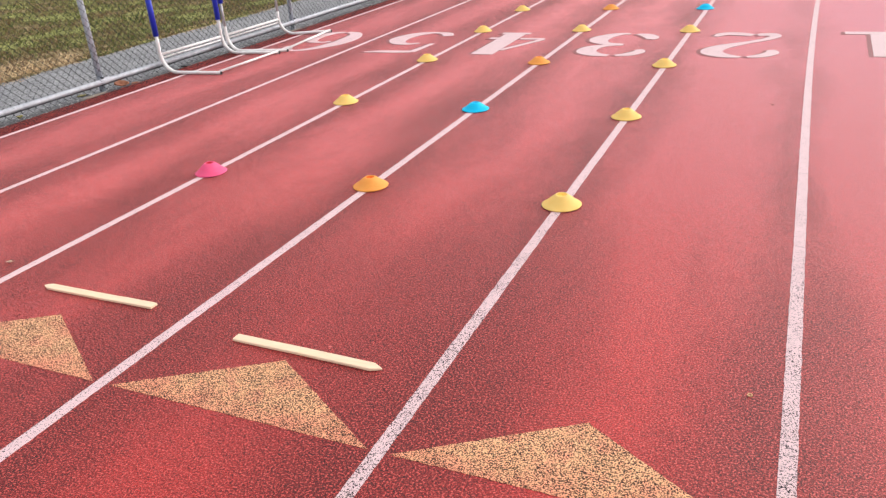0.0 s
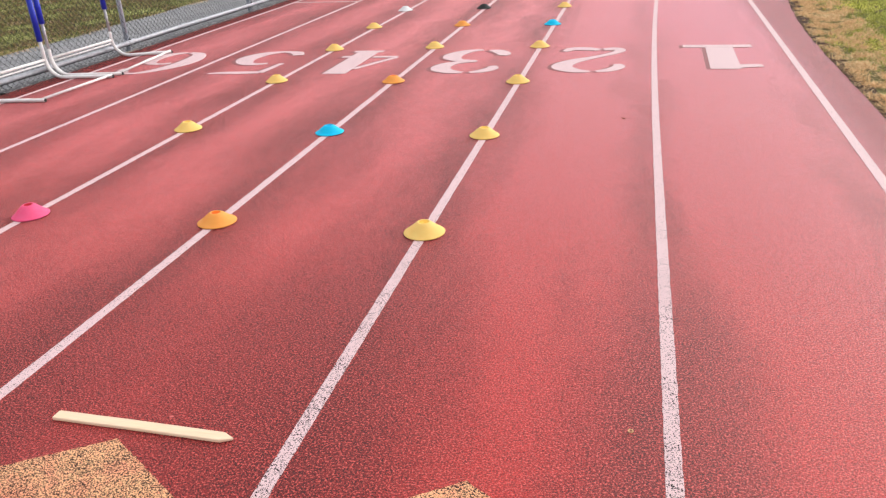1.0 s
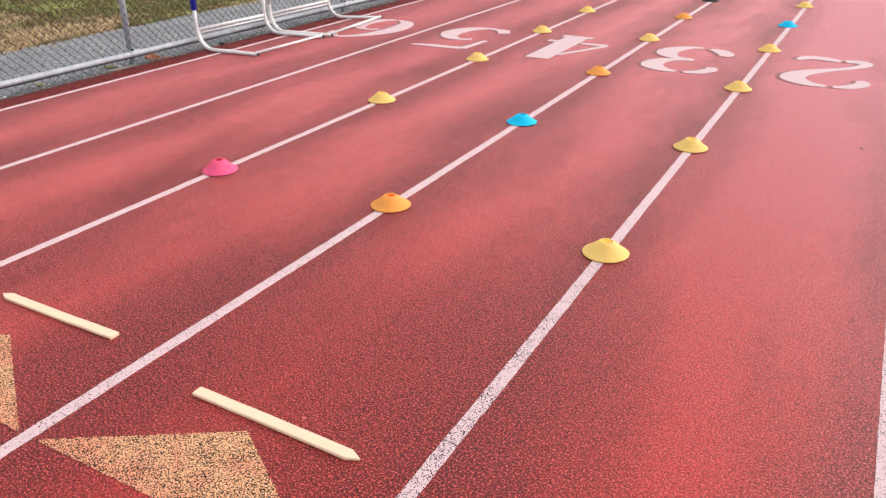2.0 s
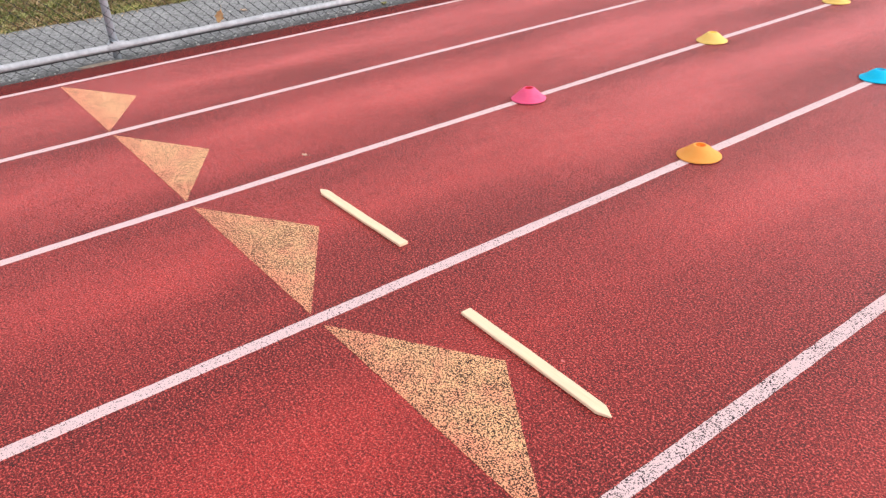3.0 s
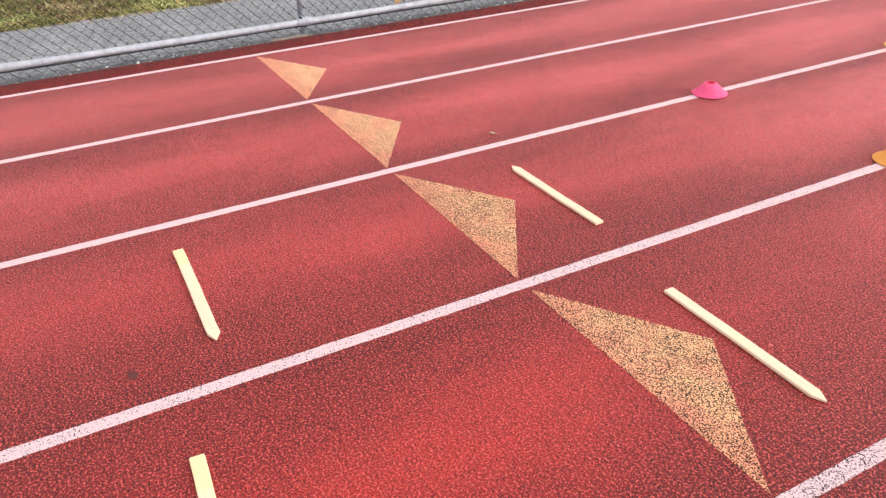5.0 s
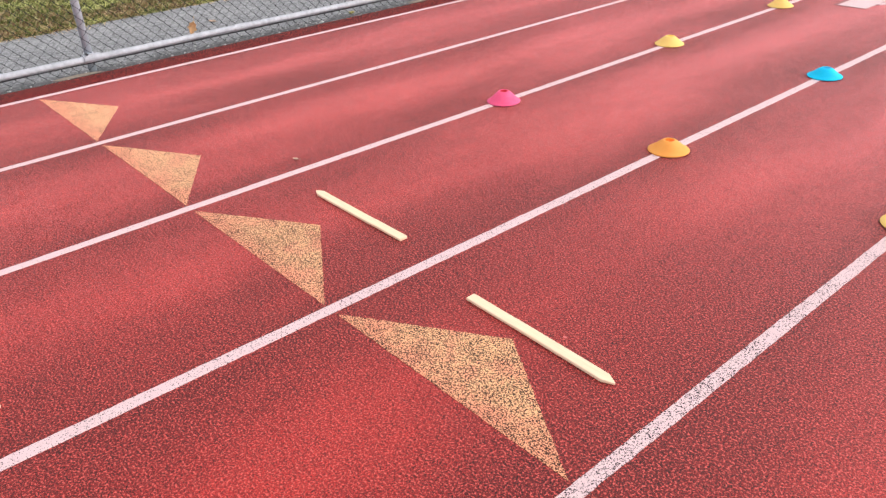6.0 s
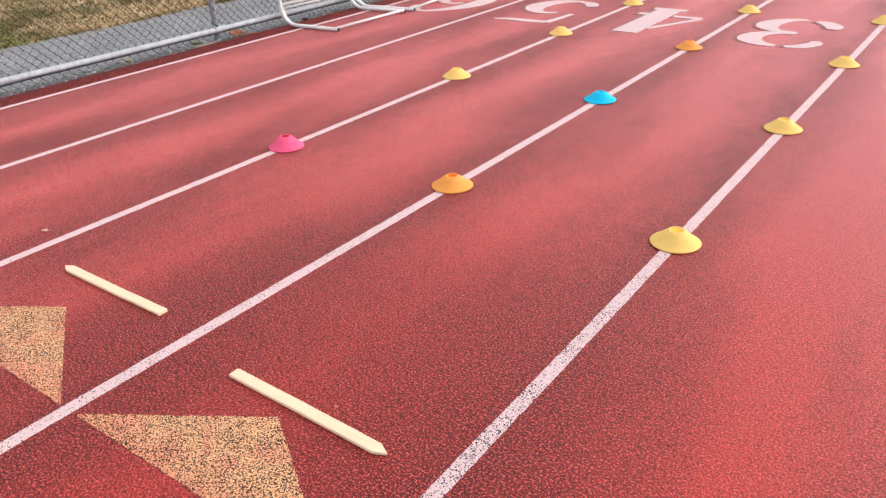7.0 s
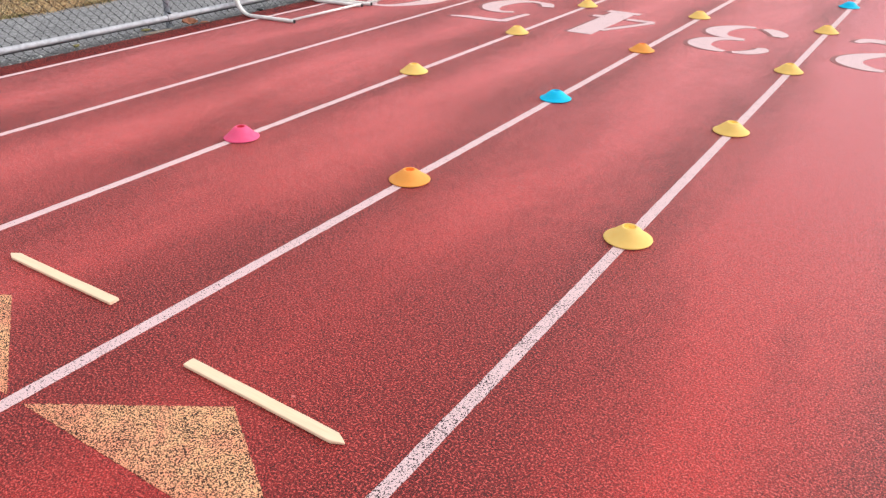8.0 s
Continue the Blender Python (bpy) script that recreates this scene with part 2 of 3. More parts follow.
def blades(name, greens, straws, low, high, dry=None):
    k = Mat(name, rough=0.75, spec=0.2)
    r = k.ramp(k.per_island(), 0.30, 0.70)
    green = k.mix(r, *greens)
    straw = k.mix(r, *straws)
    where = k.calc("ADD", k.noise(1.3, 4, 0.6), k.ramp(r, 0, 1, -0.10, 0.10))
    if dry:
        away = k.calc("ABSOLUTE", k.calc("SUBTRACT", k.axis("Y"), dry))
        where = k.calc("ADD", where, k.ramp(away, 0.6, 1.2, 0.16, -0.03))
    c = k.mix(k.ramp(where, low, high), green, straw)
    k.done(c)
    glow = k.n.new("ShaderNodeBsdfTranslucent")
    k.l.new(c, glow.inputs["Color"])
    both = k.n.new("ShaderNodeMixShader")
    both.inputs[0].default_value = 0.35
    k.l.new(k.b.outputs[0], both.inputs[1])
    k.l.new(glow.outputs[0], both.inputs[2])
    k.l.new(both.outputs[0], k.n["Material Output"].inputs["Surface"])
    return k.m


def leaf_mat(name, a, b, spec=0.3):
    k = Mat(name, rough=0.75, spec=spec)
    return k.done(k.mix(k.noise(60, 4), a, b), k.noise(90), 0.4, 0.002)


M_TRACK, M_LINE, M_GOLD, M_SHADE = track_rubber(), line_paint(), gold_paint(), shade_paint()
M_NUMERAL = line_paint("white_numeral_paint", 9.0)
M_YELLOW = plastic("yellow_plastic", (1.0, 0.68, 0.215), (1.0, 0.64, 0.18), 0.08)
M_ORANGE = plastic("orange_plastic", (1.0, 0.43, 0.10), (1.0, 0.39, 0.08), 0.12)
M_PINK = plastic("pink_plastic", (1.0, 0.14, 0.31), (1.0, 0.11, 0.26), 0.12)
M_BLUE = plastic("sky_blue_plastic", (0.005, 0.66, 1.0), (0.005, 0.60, 0.96), 0.12)
M_WHITE = plastic("white_plastic", (0.95, 0.94, 0.95), (0.88, 0.87, 0.88), 0.08)
# lit and shaded looks of the cones' insides, put into plastic colours
M_HOLES = {
    "yellow": plastic("yellow_inside_glow", (1.0, 0.57, 0.09), (1.0, 0.53, 0.07), 0.1),
    "orange": plastic("orange_inside_glow", (1.0, 0.19, 0.008), (1.0, 0.15, 0.005), 0.2),
    "sky": plastic("blue_inside_shade", (0.002, 0.42, 0.80), (0.002, 0.36, 0.70), 0.2),
    "pink": plastic("pink_inside_shade", (0.60, 0.004, 0.020), (0.50, 0.003, 0.015), 0.1),
    "white": plastic("shaded_white_plastic", (0.75, 0.74, 0.75), (0.65, 0.64, 0.65), 0.1),
}
M_BLACK = plastic("black_plastic", (0.02, 0.02, 0.022), (0.035, 0.035, 0.035), 0.0)
M_WOOD = raw_wood()
M_WOOD_END = raw_wood("pine_with_yellowed_end", 0.5)
M_GALV = metal("galvanised_steel", (0.58, 0.59, 0.64), (0.34, 0.35, 0.40), 0.55, 0.1)
M_WIRE = metal("dull_galvanised_wire", (0.075, 0.076, 0.085), (0.035, 0.035, 0.040), 0.6, 0.2)
M_POST = metal("weathered_grey_post", (0.50, 0.55, 0.62), (0.40, 0.43, 0.49), 0.6, 0.1)
M_UNDERLINE = metal("dark_underline", (0.035, 0.036, 0.040), (0.06, 0.06, 0.065), 0.7, 0.0)
M_TUBE = metal("white_painted_tube", (0.90, 0.88, 0.88), (0.70, 0.66, 0.65), 0.45, 0.0)
M_GREYTUBE = metal("grey_inner_tube", (0.52, 0.50, 0.52), (0.40, 0.38, 0.40), 0.4, 0.4)
M_SLEEVE = metal("royal_blue_paint", (0.012, 0.035, 0.55), (0.010, 0.025, 0.40), 0.4, 0.0)
M_CAP = metal("black_rubber", (0.025, 0.025, 0.028), (0.05, 0.045, 0.045), 0.7, 0.0)
M_ASPHALT, M_TURF = asphalt(), turf()
M_BLADE_L = blades("verge_grass", ((0.13, 0.155, 0.040), (0.78, 0.78, 0.33)), ((0.98, 0.78, 0.49), (0.28, 0.17, 0.09)), 0.46, 0.58, 3.75)
M_BLADE_R = blades("infield_grass", ((0.27, 0.30, 0.040), (1.0, 0.95, 0.26)), ((1.0, 0.90, 0.42), (0.36, 0.34, 0.09)), 0.50, 0.66)
M_STRAW = blades("straw_litter", ((1.0, 0.74, 0.42), (0.54, 0.31, 0.14)), ((1.0, 0.82, 0.52), (0.70, 0.44, 0.22)), 0.40, 0.60)
M_LEAF_T = leaf_mat("tan_leaf", (0.82, 0.55, 0.30), (0.62, 0.38, 0.19))
M_LEAF_M = leaf_mat("dry_brown_leaf", (0.50, 0.22, 0.13), (0.27, 0.11, 0.065))
M_LEAF_P = leaf_mat("pale_dry_leaf", (0.72, 0.55, 0.42), (0.50, 0.32, 0.24))
M_LEAF_Y = leaf_mat("yellow_green_leaf", (0.55, 0.45, 0.16), (0.28, 0.27, 0.12))
M_LEAF_B = leaf_mat("brown_leaf", (0.30, 0.15, 0.07), (0.18, 0.085, 0.04))
M_DIRT = leaf_mat("tan_dirt", (0.44, 0.35, 0.28), (0.15, 0.12, 0.10))
M_PEBBLE = leaf_mat("pale_grit", (0.72, 0.71, 0.70), (0.30, 0.29, 0.28))
M_SOIL = leaf_mat("shaded_soil", (0.030, 0.014, 0.010), (0.085, 0.042, 0.026), 0.05)
M_SCUFF = leaf_mat("pale_scuff", (0.72, 0.24, 0.22), (0.55, 0.12, 0.11))
M_STAIN = leaf_mat("grey_smudge", (0.07, 0.030, 0.032), (0.20, 0.040, 0.040))


# ---- mesh helpers ----
def mesh_ob(name, verts, faces, material, parent=None, label="", smooth=False):
    me = bpy.data.meshes.new(name)
    me.from_pydata(verts, [], faces)
    me.materials.append(material)
    if smooth:
        me.polygons.foreach_set("use_smooth", [len(p.vertices) < 5 for p in me.polygons])
    me.update()
    ob = new(name, me)
    ob.parent = parent
    if label:
        ob["label"] = label
    return ob


def part(name, bm, material, parent, label="", smooth=False):
    bmesh.ops.recalc_face_normals(bm, faces=bm.faces)
    me = bpy.data.meshes.new(name)
    bm.to_mesh(me)
    bm.free()
    me.materials.append(material)
    if smooth:
        me.polygons.foreach_set("use_smooth", [len(p.vertices) < 5 for p in me.polygons])
    ob = new(name, me)
    ob.parent = parent
    if label:
        ob["label"] = label
    return ob


def thing(name, x, y, z=0.0, rz=0.0):
    ob = new(name)
    ob.empty_display_size = 0.1
    ob.matrix_world = pose(x, y, z, 0, 0, rz)
    return ob


def tube(bm, pts, r, sides=10, caps=True):
    """A round tube along the points."""
    pts = [Vector(p) for p in pts]
    rings = []
    side = None
    for i, p in enumerate(pts):
        d = (pts[min(i + 1, len(pts) - 1)] - pts[max(i - 1, 0)]).normalized()
        if side is None:
            side = d.orthogonal().normalized()
        side = (side - d * side.dot(d)).normalized()
        up = d.cross(side)
        rings.append([bm.verts.new(p + (side * math.cos(a) + up * math.sin(a)) * r) for a in (2 * math.pi * k / sides for k in range(sides))])
    for a, b in zip(rings, rings[1:]):
        for k in range(sides):
            bm.faces.new((a[k], a[(k + 1) % sides], b[(k + 1) % sides], b[k]))
    if caps:
        bm.faces.new(rings[0][::-1])
        bm.faces.new(rings[-1])
    return bm


def lathe(bm, profile, sides=40, wobble=0.0):
    rings = []
    for r, z in profile:
        rings.append([bm.verts.new((r * math.cos(a) * (1 + wobble * math.sin(2 * a + 0.7)), r * math.sin(a), z)) for a in (2 * math.pi * k / sides for k in range(sides))])
    for a, b in zip(rings, rings[1:]):
        for k in range(sides):
            bm.faces.new((a[k], a[(k + 1) % sides], b[(k + 1) % sides], b[k]))
    return bm


def slab(name, outline, top, thick, material):
    n = len(outline)
    v = [(x, y, top) for x, y in outline] + [(x, y, top - thick) for x, y in outline]
    f = [tuple(range(n)), tuple(range(2 * n - 1, n - 1, -1))] + [(i, i + n, (i + 1) % n + n, (i + 1) % n) for i in range(n)]
    return mesh_ob(name, v, f, material)


# ---- the large structure ----
def edge_right(y):
    bulge = 0.012 * min(max(0.0, y - 5.8), 3.8) ** 2 + 0.12 * max(0.0, y - 9.6)
    return 2.386 + 0.0205 * y + bulge


def line_f(y):
    return 1.065 + 0.0021 * min(max(0.0, y - 3.1), 6.9) ** 2 + 0.029 * max(0.0, y - 10.0)


def line_g(y):
    return 2.099 + 0.021 * y


R = 400.0
ground = slab("ground", [(-R, -R), (R, -R), (R, R), (-R, R)], -0.03, 0.5, M_TURF)
tagged(ground, "dry green and straw coloured turf ground", "ground", kind="structure")

rng = np.random.default_rng(7)
ys = np.concatenate([np.arange(-14, 14, 0.1), np.arange(14, 60, 1.0)])
right = [(edge_right(y) + rng.normal(0, 0.004), float(y)) for y in ys]
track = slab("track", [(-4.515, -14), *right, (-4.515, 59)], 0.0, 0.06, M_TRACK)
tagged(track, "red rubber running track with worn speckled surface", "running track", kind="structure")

left = [(-6.06 + 0.05 * noise.noise((0, y * 0.9, 3)) + 0.02 * noise.noise((5, y * 5, 0)) - 0.010 * max(0, y), float(y)) for y in ys[::-1]]
path = slab("path", [(-4.511, -14), (-4.511, 59), *left], -0.010, 0.05, M_ASPHALT)
tagged(path, "grey asphalt path beside the track fence", "path", kind="structure")


# bare soil, with the track edge's contact shade put into its dark colour
soil_in = [(edge_right(y) + 0.004, float(y)) for y in np.arange(-14, 40, 0.2)]
soil_out = [(edge_right(y) + 0.13 + 0.07 * noise.noise((3, y * 2.1, 1)), float(y)) for y in np.arange(-14, 40, 0.2)]
soil = slab("soil_strip", soil_in[::-1] + soil_out, -0.022, 0.02, M_SOIL)
tagged(soil, "bare soil strip along the track edge, darkened with the edge's shade", "soil", kind="structure")


def lane_line(name, centre, width, y0, y1, label):
    steps = [y for y in np.concatenate([np.arange(-14, -3, 0.5), np.arange(-3, 11, 0.03), np.arange(11, 60, 0.8)]) if y0 <= y <= y1]
    v, f = [], []
    for i, y in enumerate(steps):
        x, h = centre(float(y)), width / 2
        a, b = x - h + rng.normal(0, 0.0008), x + h + rng.normal(0, 0.0008)
        v += [(a, y, 0.0018), (b, y, 0.0018), (a - 0.001, y, -0.001), (b + 0.001, y, -0.001)]
        if i:
            p, q = 4 * i - 4, 4 * i
            f += [(p, p + 1, q + 1, q), (p + 2, p, q, q + 2), (p + 1, p + 3, q + 3, q + 1)]
    return tagged(mesh_ob(name, v, f, M_LINE), label, "lane line", "lane lines", "structure")


for i, width in enumerate((0.045, 0.046, 0.043, 0.041, 0.040)):
    lane_line("lane_line", lambda y, x=-LANE * i: x, width, -13.9, 58, "worn white painted lane line with dark specks")
lane_line("lane_line", line_f, 0.046, -13.9, 58, "worn white painted lane line with dark specks")
lane_line("lane_line", line_g, 0.052, -13.9, 58, "white painted inner border line of the track")
cross = mesh_ob("cross_line", [(-4.24, 10.21, 0.004), (-3.23, 10.19, 0.004), (-3.23, 10.24, 0.004), (-4.24, 10.26, 0.004),
                               (-4.24, 10.21, 0), (-3.23, 10.19, 0), (-3.23, 10.24, 0), (-4.24, 10.26, 0)],
                [(0, 1, 2, 3), (0, 4, 5, 1), (1, 5, 6, 2), (2, 6, 7, 3), (3, 7, 4, 0)], M_LINE)
tagged(cross, "white painted line across the outer lane", "lane line", kind="structure")


# gold triangles between the lane lines
def triangle_mark(x0, x1, height, lean):
    gap = 0.036
    base = lambda x: 0.009 + 0.0062 * x
    pts = [(x0 + gap, base(x0)), (x1 - gap, base(x1)), ((x0 + x1) / 2 + lean, height)]
    out = []
    for (ax, ay), (bx, by) in zip(pts, pts[1:] + pts[:1]):
        n = int(math.hypot(bx - ax, by - ay) / 0.011)
        out += [(ax + (bx - ax) * k / n + rng.normal(0, 0.0009), ay + (by - ay) * k / n + rng.normal(0, 0.0009)) for k in range(n)]
    ob = slab("triangle_marking", out, 0.0012, 0.004, M_GOLD)
    return tagged(ob, "gold painted triangle with worn dark speckles on red rubber", "track marking", "gold triangles", "structure")


for i, (h, lean) in enumerate(((0.328, 0.0), (0.320, 0.002), (0.310, -0.004), (0.291, 0.017), (0.281, 0.017))):
    triangle_mark(-LANE * i, LANE * (1 - i) - (0.012 if i == 0 else 0), h, lean)

# ---- lane numerals, read from the far end ----
GLYPHS = {
    "1": ([(0.50, 0.99, 0.17), (0.48, 0.5, 0.17), (0.46, 0.02, 0.17)], [(-0.02, 0.065, 0.075), (0.5, 0.07, 0.085), (1.0, 0.065, 0.075)],
          [(0.0, 0.87, 0.06), (0.2, 0.88, 0.075), (0.42, 0.91, 0.10)]),
    "2": ([(0.10, 0.70, 0.04), (0.07, 0.80, 0.07), (0.20, 0.92, 0.07), (0.38, 0.97, 0.03)],
          [(0.46, 0.975, 0.03), (0.66, 0.95, 0.08), (0.85, 0.85, 0.12), (0.87, 0.72, 0.12), (0.72, 0.57, 0.09), (0.45, 0.42, 0.05), (0.20, 0.27, 0.05),
           (0.08, 0.14, 0.06), (0.16, 0.06, 0.09), (0.34, 0.08, 0.06)], [(0.40, 0.10, 0.05), (0.60, 0.05, 0.09), (0.82, 0.05, 0.08), (0.94, 0.17, 0.03)]),
    "3": ([(0.12, 0.72, 0.04), (0.09, 0.80, 0.07), (0.20, 0.91, 0.07), (0.38, 0.965, 0.03)],
          [(0.48, 0.97, 0.03), (0.68, 0.94, 0.08), (0.86, 0.84, 0.12), (0.86, 0.70, 0.11), (0.70, 0.58, 0.06), (0.42, 0.535, 0.025)],
          [(0.42, 0.515, 0.025), (0.70, 0.49, 0.06), (0.87, 0.37, 0.12), (0.86, 0.22, 0.12), (0.68, 0.07, 0.07), (0.48, 0.03, 0.03)],
          [(0.36, 0.06, 0.03), (0.22, 0.09, 0.08), (0.09, 0.20, 0.09), (0.10, 0.29, 0.05)]),
    "4": ([(0.66, 1.0, 0.15), (0.66, 0.5, 0.15), (0.66, 0.03, 0.15)], [(0.40, 0.045, 0.05), (0.92, 0.045, 0.05)],
          [(0.02, 0.30, 0.045), (0.44, 0.30, 0.045)], [(0.80, 0.30, 0.05), (0.98, 0.30, 0.05)], [(0.03, 0.32, 0.03), (0.47, 0.82, 0.03)]),
    "5": ([(1.0, 0.99, 0.012), (0.75, 0.955, 0.05), (0.45, 0.95, 0.06), (0.16, 0.93, 0.05)], [(0.16, 0.95, 0.05), (0.12, 0.75, 0.035), (0.09, 0.57, 0.03)],
          [(0.34, 0.56, 0.03), (0.54, 0.605, 0.05), (0.76, 0.54, 0.10), (0.88, 0.36, 0.14), (0.76, 0.14, 0.11), (0.50, 0.035, 0.05), (0.34, 0.05, 0.04)],
          [(0.34, 0.04, 0.04), (0.18, 0.09, 0.08), (0.08, 0.20, 0.07)]),
    "6": ([(0.92, 0.76, 0.05), (0.84, 0.88, 0.07), (0.62, 0.97, 0.035), (0.36, 0.88, 0.06), (0.14, 0.64, 0.12), (0.10, 0.38, 0.14), (0.22, 0.12, 0.09), (0.48, 0.025, 0.03)],
          [(0.54, 0.03, 0.03), (0.76, 0.10, 0.08), (0.88, 0.30, 0.12), (0.76, 0.50, 0.08), (0.52, 0.57, 0.03), (0.34, 0.52, 0.04)]),
}


def spline(pts, n=8):
    out = []
    for i in range(len(pts) - 1):
        p0, p1, p2, p3 = (np.array(pts[min(max(j, 0), len(pts) - 1)]) for j in (i - 1, i, i + 1, i + 2))
        for k in range(n + (i == len(pts) - 2)):
            s = k / n
            out.append(0.5 * (2 * p1 + (p2 - p0) * s + (2 * p0 - 5 * p1 + 4 * p2 - p3) * s * s + (3 * p1 - p0 - 3 * p2 + p3) * s ** 3))
    return out


def numeral_mesh(name, strokes, w, h, z, material, parent, shift, label=""):
    v, f = [], []
    for q, stroke in enumerate(strokes):
        line = spline(stroke)
        pts = [Vector(((p[0] - 0.5) * w, (p[1] - 0.5) * h)) for p in line]
        base = len(v)
        for i, p in enumerate(pts):
            d = (pts[min(i + 1, len(pts) - 1)] - pts[max(i - 1, 0)]).normalized()
            s = Vector((-d.y, d.x)) * (max(line[i][2], 0.008) * 1.12 + 0.012) * w
            for e in (p + s, p - s):
                v.append((-e.x + shift[0], -e.y + shift[1], z + 0.0004 * q))
            for e in (p + s, p - s):
                v.append((-e.x + shift[0], -e.y + shift[1], 0.0))
            if i:
                a, b = base + 4 * i - 4, base + 4 * i
                f += [(a, a + 1, b + 1, b), (a + 2, a, b, b + 2), (a + 1, a + 3, b + 3, b + 1)]
    return mesh_ob(name, v, f, material, parent, label)


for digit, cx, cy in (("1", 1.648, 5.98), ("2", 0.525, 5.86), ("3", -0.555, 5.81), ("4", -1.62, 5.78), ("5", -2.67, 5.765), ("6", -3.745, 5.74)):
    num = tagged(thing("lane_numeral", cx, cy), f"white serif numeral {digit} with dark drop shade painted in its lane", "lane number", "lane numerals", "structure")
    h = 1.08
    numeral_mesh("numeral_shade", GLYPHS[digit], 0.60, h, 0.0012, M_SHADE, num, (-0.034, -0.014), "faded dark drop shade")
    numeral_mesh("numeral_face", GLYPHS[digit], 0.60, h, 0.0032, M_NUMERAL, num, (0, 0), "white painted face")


# ---- chain-link fence ----
FX = -4.60
POSTS = [0.45 + 3.01 * k for k in range(-4, 8)]
FENCE_TOP = 1.22


def build_fence():
    fence = tagged(thing("chain_link_fence", FX, 0), "galvanised chain-link fence with a low pipe rail beside the track", "fence")
    for y in POSTS:
        bm = tube(bmesh.new(), [(-0.045, y, -0.03), (-0.045, y, FENCE_TOP + 0.03)], 0.026, 14)
        post = part("post", bm, M_POST, fence, smooth=True)
        bm = lathe(bmesh.new(), [(0.0, 0.03), (0.015, 0.026), (0.027, 0.012), (0.030, 0.0), (0.030, -0.03)], 14)
        cap = part("post_cap", bm, M_GALV, post)
        cap.location = (-0.045, y, FENCE_TOP + 0.03)
        # clamp that holds the rail to the post
        bm = tube(bmesh.new(), [(0.006, y - 0.055, 0.086), (0.006, y + 0.055, 0.086)], 0.028, 12)
        clamp = part("rail_clamp", bm, M_GALV, fence)
        bm = tube(bmesh.new(), [(-0.045, y, 0.062), (-0.045, y, 0.112)], 0.033, 14)
        part("post_band", bm, M_GALV, clamp)
        bm = tube(bmesh.new(), [(0.0, y - 0.03, 0.118), (0.034, y - 0.03, 0.118)], 0.007, 6)
        part("bolt", bm, M_WIRE, clamp)
    ends = [POSTS[0], *[y + 1.1 for y in POSTS[:-1]], POSTS[-1]]
    for a, b in zip(ends, ends[1:]):
        run = [(0.006, a + (b - a) * k / 24, 0.086 - 0.004 * math.sin(math.pi * k / 24)) for k in range(25)]
        bm = tube(bmesh.new(), run, 0.0220, 16, caps=False)
        part("bottom_rail", bm, M_GALV, fence, smooth=True)
        bm = tube(bmesh.new(), [(0.006, b - 0.05, 0.086), (0.006, b + 0.05, 0.086)], 0.0250, 14)
        part("rail_sleeve", bm, M_GALV, fence)
        bm = tube(bmesh.new(), [(0.006, a, FENCE_TOP), (0.006, b, FENCE_TOP)], 0.0215, 12, caps=False)
        part("top_rail", bm, M_GALV, fence, smooth=True)
    # added dark strand that draws the rail's dark underside
    part("under_rail_line", tube(bmesh.new(), [(0.004, POSTS[0] + 0.3 * k, 0.0575 - 0.0015 * (k % 3)) for k in range(int((POSTS[-1] - POSTS[0]) / 0.3))], 0.0058, 8, caps=False), M_UNDERLINE, fence, "added dark strand along the rail's underside", smooth=True)
    # woven wire: zigzags that hook into one another
    p, r = 0.0355, 0.0021
    v, f = [], []
    rows = int((FENCE_TOP - 0.005) / p)
    for k in range(int((POSTS[0] + 0.02) / p), int(POSTS[-1] / p)):
        base = len(v)
        sag = rng.normal(0, 0.002)
        for j in range(rows + 1):
            o = (j + k) % 2
            y = (k + o) * p + rng.normal(0, 0.0009) + (0.003 if o else -0.003)
            x = -0.020 + (0.004 if o else -0.003) + 0.006 * math.sin(k * 0.021) + sag
            z = 0.004 + j * p
            for a in (0.5, 2.6, 4.7):
                v.append((x + r * math.cos(a), y + r * math.sin(a), z + 0.4 * r * math.sin(a)))
            if j:
                q = base + 3 * j
                f += [(q - 3 + m, q - 3 + (m + 1) % 3, q + (m + 1) % 3, q + m) for m in range(3)]
    ob = mesh_ob("wire_mesh", v, f, M_WIRE, fence, "thin dull grey woven wire")
    ob["kind"] = "stuff"
    # wire ties round the rail
    for i, y in enumerate(np.arange(-4.3, 12.5, 0.62)):
        y = float(y) + rng.normal(0, 0.05)
        pts = [(0.006 + 0.0235 * math.cos(a), y + 0.004 * a / 6, 0.085 + 0.0235 * math.sin(a)) for a in np.linspace(0.3, 6.0, 12)]
        pts.append((-0.03, y + 0.02, 0.075))
        part("wire_tie", tube(bmesh.new(), pts, 0.0014, 5), M_GALV, fence)
    return fence


build_fence()


# ---- hurdles ----
def bend(y, xu, xt, top, yt):
    """Centre line of one leg: upright, round bend, foot that ends at the toe."""
    pts = [(xu, y, top), (xu, y, 0.6), (xu, y, 0.36), (xu, y, 0.20)]
    r = 0.155
    for a in range(0, 91, 10):
        t = radians(a)
        pts.append((xu + r * (1 - math.cos(t)), y + (yt - y) * 0.2 * a / 90, 0.0165 + r * (1 - math.sin(t))))
    pts.append((xt, yt, 0.0165))
    return pts


